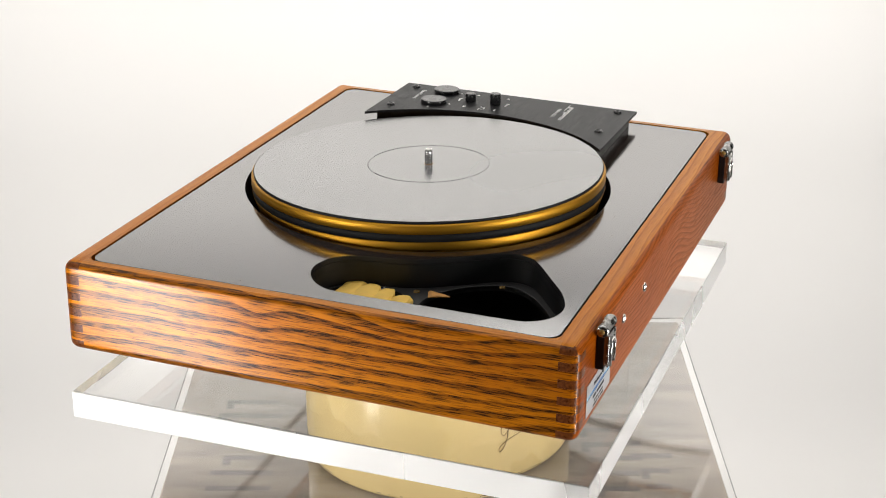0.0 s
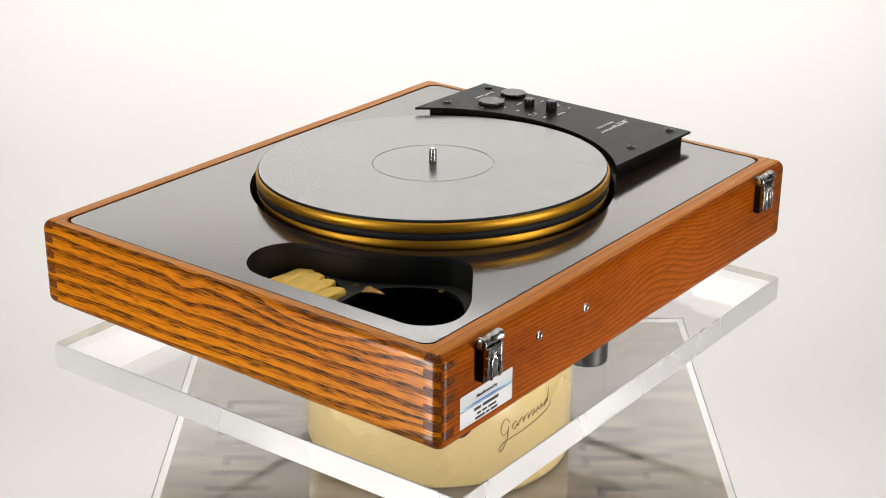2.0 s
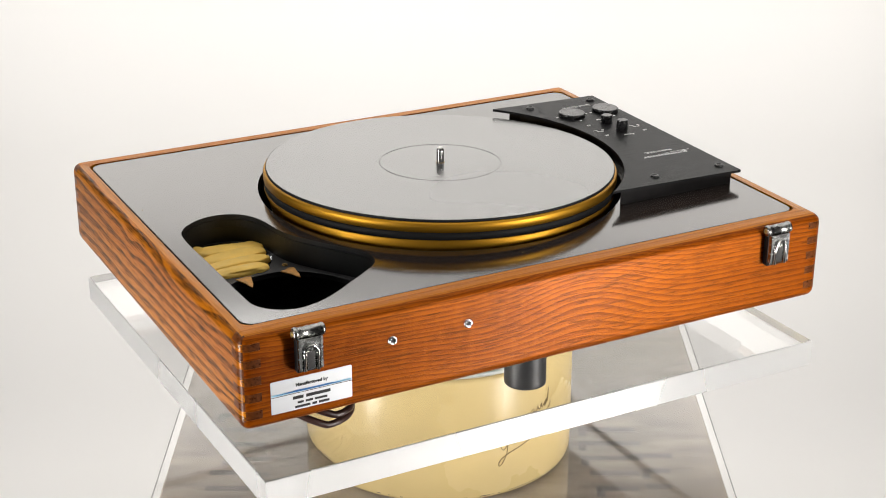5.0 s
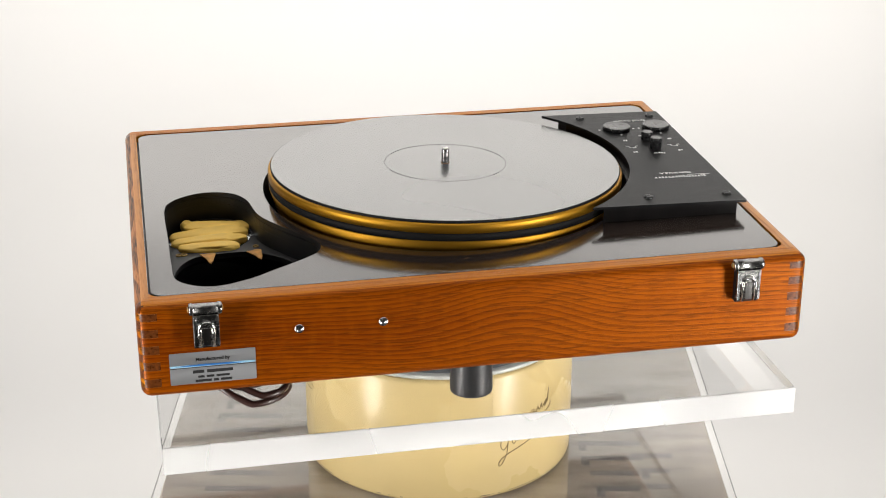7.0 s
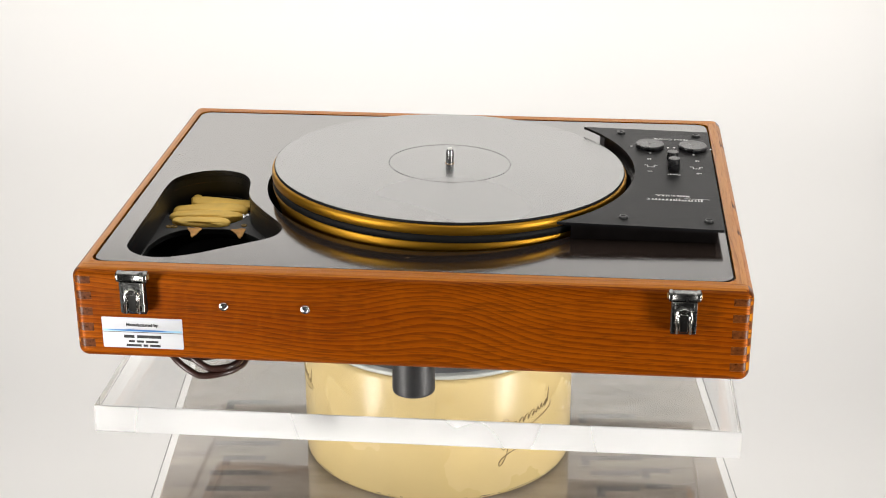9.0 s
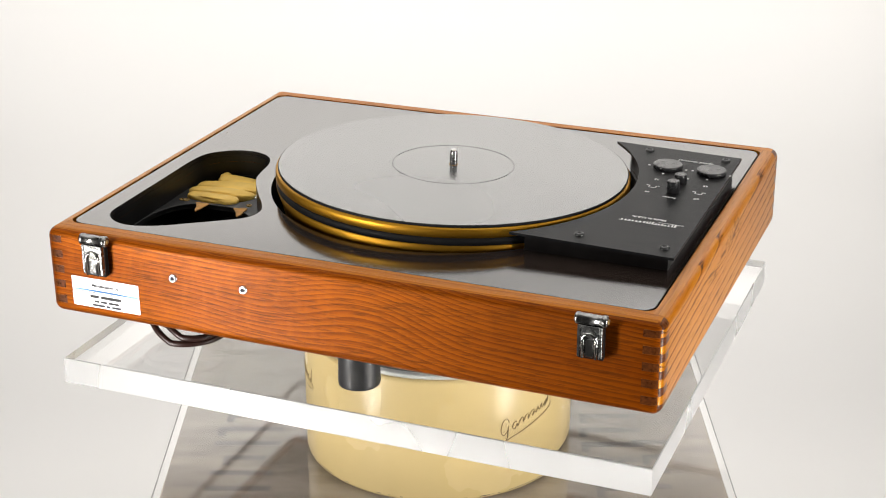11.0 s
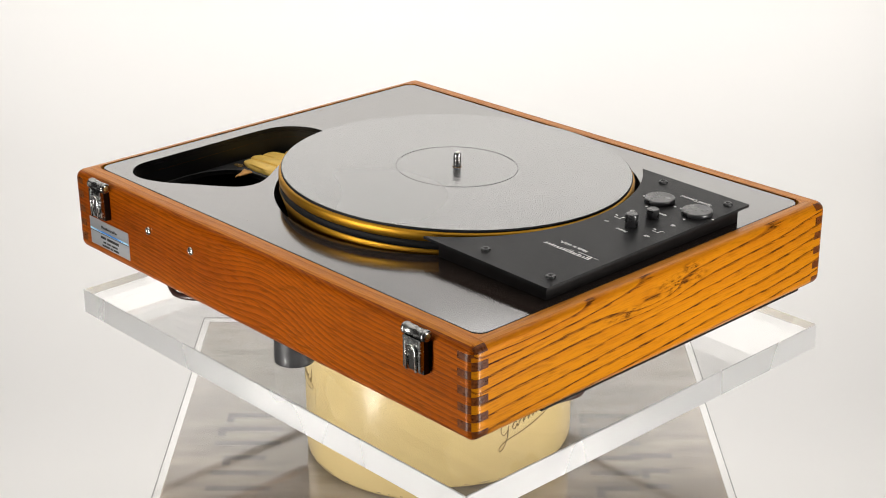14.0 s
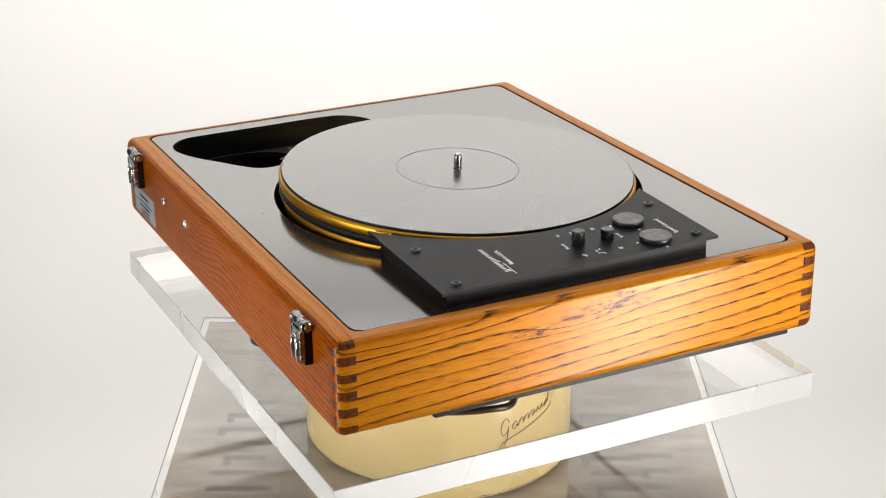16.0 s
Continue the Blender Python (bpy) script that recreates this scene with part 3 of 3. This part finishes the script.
    for x, y, turn in ((-0.1975, -0.0545, 4), (-0.1610, -0.0540, 16)):
        bm = prism([(-0.0062, 0.0015), (-0.0040, -0.0030), (-0.0022, -0.0065), (-0.0012, -0.0120), (0.0004, -0.0150), (0.0012, -0.0125), (0.0030, -0.0100), (0.0042, -0.0050), (0.0062, 0.0005), (0.0030, 0.0022), (-0.0020, 0.0014)], 0.0, 0.0009)
        part("splinter", bm, SPLINTER, PLAYER, "torn tan fibreboard splinter", LIFT @ pose(x, y, 0.0024, 6, 0, turn))


def platter():
    """The turned platter with its rubber mat, belt and spindle; it leans a little on its springs."""
    tip = TILT_PLATTER.inverted() @ TILT @ Vector((0.0074, 0.0137, 0.0544))
    at = INTO_PLATTER @ pose(tip.x, tip.y, 0.04297)
    body = part("platter", smooth(lathe([(0, -0.0021), (0.1462, -0.0021), (0.1478, -0.0027), (0.1484, -0.0040), (0.1484, -0.0094), (0.1476, -0.0100), (0.1470, -0.0102),
                                         (0.1470, -0.0160), (0.1476, -0.0164), (0.1480, -0.0168), (0.1446, -0.0270), (0.1400, -0.0420), (0, -0.0430)], 192), 22), GOLD, PLAYER, "gold anodised platter", at)
    part("belt", smooth(lathe([(0.1471, -0.0101), (0.1479, -0.0103), (0.1479, -0.0160), (0.1471, -0.0162)], 192), 22), BELT, body, "black rubber belt")
    part("platter_mat", smooth(lathe([(0.1458, 0.0), (0.1450, 0.0), (0.0520, 0.0), (0.0513, 0.0), (0.0512, -0.0007), (0.0507, -0.0007), (0.0506, 0.0), (0.0500, 0.0), (0.0040, 0.0)], 192), 30), MAT_RUBBER, body, "thin black platter mat with a ringed centre")
    # the mat's edge in belt black, painting the shade on its upright side
    part("mat_edge", smooth(lathe([(0.1464, -0.0020), (0.1466, -0.0010), (0.1463, -0.0003), (0.1458, 0.0)], 192), 60), BELT, body, "edge of the mat, its shade painted in as black")
    part("spindle", smooth(lathe([(0.0033, -0.002), (0.0033, 0.0098), (0.0030, 0.0116), (0.0022, 0.0130), (0.0009, 0.0136), (0, 0.0137)], 32), 40), CHROME, body, "polished steel spindle")


def control_panel():
    c, r = HUB, 0.1535
    a0, a1 = math.asin((-0.109 - c[1]) / r), math.asin((0.1205 - c[1]) / r)
    arc = [(c[0] + r * math.cos(a0 + (a1 - a0) * k / 48), c[1] + r * math.sin(a0 + (a1 - a0) * k / 48)) for k in range(49)]
    plate = part("control_panel", prism(arc + [(0.2270, 0.1205), (0.2270, -0.1090)], 0.0415, 0.0437), PANEL, PLAYER, "black brushed control panel cut round the platter", INTO_PANEL)
    r2 = r + 0.0025
    a0, a1 = math.asin((-0.1035 - c[1]) / r2), math.asin((0.1020 - c[1]) / r2)
    arc = [(c[0] + r2 * math.cos(a0 + (a1 - a0) * k / 40), c[1] + r2 * math.sin(a0 + (a1 - a0) * k / 40)) for k in range(41)]
    part("control_box", prism(arc + [(0.1320, 0.1140), (0.2215, 0.1140), (0.2215, -0.1035)], 0.0235, 0.0414), BLACK_STEEL, plate, "black box under the panel")
    for x, y in ((0.1503, 0.1078), (0.2160, 0.1078), (0.1503, -0.0933), (0.2160, -0.0933)):
        bm = smooth(lathe([(0, 0.0003), (0.0016, 0.0003), (0.0018, 0.0016), (0.0028, 0.0017), (0.0036, 0.0010), (0.0038, 0.0)], 24), 50)
        part("screw", bm, PLASTIC, plate, "black button-head screw", pose(x, y, 0.0438))
    for x, y, rad, high in ((0.1747, 0.0742, 0.0122, 0.0036), (0.2115, 0.0749, 0.0122, 0.0036), (0.1931, 0.0441, 0.0050, 0.0075), (0.1931, 0.0193, 0.0050, 0.0105)):
        bm = smooth(lathe([(0, high), (rad - 0.0012, high), (rad - 0.0006, high), (rad - 0.0001, high - 0.0005), (rad, high - 0.0012), (rad, 0.0003), (rad * 0.9, 0.0)], 40), 25)
        part("knob", bm, PLASTIC, plate, "flat round black knob" if rad > 0.01 else "small black push button", pose(x, y, 0.0437))
        if rad > 0.01:
            for a in (0, 180, 270):
                tick = lathe([(0, 0.00015), (0.0011, 0.00015), (0.0011, 0.0)], 10)
                part("tick", tick, WHITE_INK, plate, m=pose(x + (rad + 0.0035) * math.cos(radians(a)), y + (rad + 0.0035) * math.sin(radians(a)), 0.0437))
    for text, x, y, size in (("Speed Control", 0.1935, 0.0960, 0.0050), ("Speed", 0.1935, 0.0545, 0.0036), ("Power", 0.1931, 0.0080, 0.0040), ("33", 0.1735, 0.0435, 0.0040), ("45", 0.2140, 0.0435, 0.0040),
                             ("on", 0.1735, 0.0130, 0.0040), ("off", 0.2140, 0.0130, 0.0040), ("Made in U.S.A.", 0.1900, -0.0415, 0.0046)):
        lettering(text, size, WHITE_INK, plate, pose(x, y, 0.0438, 0, 0, 180))
    for x in (0.1745, 0.2125):
        bm = None
        for x0, x1, y0, y1 in ((-0.0055, -0.0030, 0.0012, 0.0018), (0.0030, 0.0055, 0.0012, 0.0018), (-0.0030, -0.0024, -0.0030, 0.0018), (0.0024, 0.0030, -0.0030, 0.0018), (-0.0030, 0.0030, -0.0030, -0.0024)):
            bm = box(x0, x1, y0, y1, 0.0, 0.00015, bm=bm)
        part("switch_symbol", bm, WHITE_INK, plate, m=pose(x, 0.0268, 0.0437))
    rng = random.Random(2)
    logo = box(0.199, 0.219, -0.0468, -0.0462, 0.0437, 0.0438)
    x = 0.2135
    while x > 0.170:
        w = rng.uniform(0.0008, 0.0016)
        h = 0.0050 if x > 0.209 or 0.192 < x < 0.197 else rng.uniform(0.0024, 0.0036)
        logo = box(x - w, x, -0.0520 + 0.0, -0.0520 + h, 0.0437, 0.0438, bm=logo)
        logo = box(x - w * 2.0, x, -0.0520, -0.0513, 0.0437, 0.0438, bm=logo) if rng.random() < 0.5 else logo
        x -= w + rng.uniform(0.0010, 0.0016)
    part("maker_mark", logo, WHITE_INK, plate, "white maker's mark")


def hinge(x):
    """A dust-cover hinge: bracket, barrel and a sprung clip."""
    at = LIFT @ pose(x, Y0, 0.0)
    bracket = part("hinge", box(-0.0092, 0.0092, -0.0062, -0.0002, -0.0060, 0.0240, 0.0008, 2), BLACK_STEEL, PLAYER, "blackened hinge bracket with chrome clip", at)
    barrel = smooth(lathe([(0, -0.0118), (0.0034, -0.0118), (0.0044, -0.0110), (0.0046, -0.0088), (0.0041, -0.0084), (0.0041, 0.0084), (0.0046, 0.0088), (0.0044, 0.0110), (0.0034, 0.0118), (0, 0.0118)], 24), 40)
    part("barrel", barrel, PEWTER, bracket, "tarnished steel barrel", pose(0, -0.0046, 0.0238, 0, 90, 0))
    for s in (-1, 1):
        part("pin", smooth(lathe([(0, 0.0008), (0.0018, 0.0006), (0.0020, 0.0), (0.0020, -0.0006)], 16)), BRASS, bracket, "brass pin end", pose(s * 0.0119, -0.0046, 0.0238, 0, 90 * s, 0))
    clip = box(-0.0088, 0.0088, -0.0088, -0.0080, -0.0022, 0.0205, 0.0003, 1)
    for s in (-1, 1):
        clip = box(min(s * 0.0090, s * 0.0066), max(s * 0.0090, s * 0.0066), -0.0094, -0.0080, -0.0036, 0.0200, 0.0005, 2, clip)
        clip = box(min(s * 0.0090, s * 0.0081), max(s * 0.0090, s * 0.0081), -0.0094, -0.0056, -0.0024, 0.0205, 0.0003, 1, clip)
    part("clip", clip, PEWTER, bracket, "steel clip with folded sides")
    arch = [Vector((-0.0048, -0.0094, -0.0036)), Vector((-0.0048, -0.0097, 0.0100))]
    arch += [Vector((-0.0048 * math.cos(radians(a)), -0.0097, 0.0100 + 0.0048 * math.sin(radians(a)))) for a in range(15, 180, 15)]
    arch += [Vector((0.0048, -0.0097, 0.0100)), Vector((0.0048, -0.0094, -0.0036))]
    part("arch", tube(arch, 0.0014, 10), CHROME, bracket, "pressed chrome arch")
    part("tongue", box(-0.0031, 0.0031, -0.0095, -0.0084, -0.0030, 0.0110, 0.0004, 1), CHROME, bracket, "steel tongue between the arch's legs")


def fittings():
    for x in (-0.2078, 0.1945):
        hinge(x)
    for x in (-0.1418, -0.0809):
        bm = smooth(lathe([(0, -0.0004), (0.0015, -0.0004), (0.0017, 0.0010), (0.0027, 0.0012), (0.0034, 0.0007), (0.0036, 0.0)], 24), 45)
        screw = part("cap_screw", bm, CHROME, PLAYER, "chrome socket screw", LIFT @ pose(x, Y0 - 0.0002, 0.0, 90, 0, 0))
        part("socket", lathe([(0, 0.0002), (0.0015, 0.0002), (0.0015, -0.0002)], 6), INK, screw)
    sticker = part("label_plate", prism(rounded(-0.0306, 0.0306, -0.01245, 0.01245, 0.0008, 3), 0.0, 0.0003), LABEL, PLAYER, "brushed foil maker's label", LIFT @ pose(-0.2045, Y0, -0.02405, 90, 0, 0))
    z = 0.0004
    part("stripe", box(-0.0306, 0.0306, 0.0003, 0.0007, z - 0.0001, z), INK, sticker, "thin black rule")
    part("stripe", box(-0.030, 0.030, 0.0011, 0.0026, z - 0.0001, z), PALE_BLUE, sticker, "pale blue stripe")
    part("stripe", prism([(-0.027, 0.0021), (-0.010, 0.0014), (0.012, 0.0013), (0.024, 0.0017), (0.012, 0.0026), (-0.010, 0.0028)], z, z + 0.0001), BLUE_INK, sticker, "blue tapered stripe")
    lettering("Manufactured by", 0.0036, INK, sticker, pose(0.0, 0.0066, z))
    for x0, x1, y0, y1 in ((-0.0145, -0.0065, -0.0042, -0.0018), (-0.0045, 0.0140, -0.0042, -0.0018), (-0.011, -0.0065, -0.0079, -0.0062), (-0.0050, 0.0005, -0.0079, -0.0062), (0.002, 0.0115, -0.0079, -0.0062),
                           (-0.013, -0.0015, -0.0112, -0.0094), (0.0, 0.0035, -0.0112, -0.0094), (0.005, 0.013, -0.0112, -0.0094)):
        part("print_bar", box(x0, x1, y0, y1, z - 0.0001, z), INK, sticker)
    for x, y in ((-0.006, -0.1545), (0.10, 0.06), (-0.10, 0.06)):
        low = -BASE_Z - 0.001 + (0.0013 if y < 0 else 0.0002)
        bm = smooth(lathe([(0, low), (0.0150, low), (0.0164, low + 0.0015), (0.0167, low + 0.004), (0.0162, -0.0600), (0.0162, -0.0462), (0, -0.0462)], 40), 40)
        part("foot", bm, RUBBER, PLAYER, "black rubber foot", LIFT @ pose(x, y, 0))


def cables():
    """The brown mains lead, coiled under the plinth."""
    lead = empty("power_cord", pose(0, 0, PLATE_TOP), "dark brown power cord coiled on the acrylic plate", "cord")
    loops = None
    for cx, cy, rx, ry, z, turn in ((-0.175, -0.1220, 0.031, 0.032, 0.0035, 0), (-0.174, -0.1200, 0.028, 0.030, 0.0080, 15), (-0.178, -0.1170, 0.032, 0.029, 0.0150, -10), (-0.190, -0.1130, 0.038, 0.030, 0.0265, 10)):
        path = [Vector((cx + rx * math.cos(a + radians(turn)), cy + ry * math.sin(a), z + 0.018 * max(0.0, -math.cos(a)) * (1.0 - z / 0.03))) for a in [2 * math.pi * k / 40 for k in range(40)]]
        loops = tube(path, 0.0027, 8, True, loops)
    part("coil", loops, CABLE, lead)
    tail = spline([(-0.150, -0.110, 0.010), (-0.08, 0.02, 0.0035), (0.05, 0.05, 0.0035), (0.15, -0.010, 0.004), (0.198, -0.036, 0.010), (0.2055, -0.060, 0.013), (0.190, -0.088, 0.010), (0.16, -0.095, 0.0035), (0.10, -0.06, 0.0035)], 8, False)
    part("lead", tube(tail, 0.0027, 8), CABLE, lead)
    return lead


plinth()
scuffs()
armboard_well()
platter()
control_panel()
fittings()
CORD = cables()


# ---- what moves: the bearing turns plate and record player together ----
def motions():
    turn = [(0, 69.07), (0.5, 65.13), (1, 60.93), (1.5, 56.87), (2, 52.57), (2.5, 48.61), (3, 44.35), (3.5, 40.38), (4, 36.01), (5, 27.85), (6.5, 15.61), (7, 11.25), (7.5, 7.3), (8, 2.86), (8.5, -1.08), (9, -5.41), (10, -13.75), (11.5, -26.25), (12, -30.52), (12.5, -34.49), (13, -38.79), (13.5, -42.9), (14, -47.2), (14.5, -51.31), (15, -55.67), (15.5, -59.76), (16, -63.85)]
    for thing, own in ((PLAYER, TILT @ pose(0, 0, -BASE_Z)), (PLATE, pose(0, 0, PLATE_TOP - PLATE_THICK)), (CORD, pose(0, 0, PLATE_TOP)), (BEARING, pose(0, 0, TABLE_Z + 0.0975))):
        walk(thing, [(t, pose(0, 0, 0, 0, 0, a) @ own) for t, a in turn])


motions()
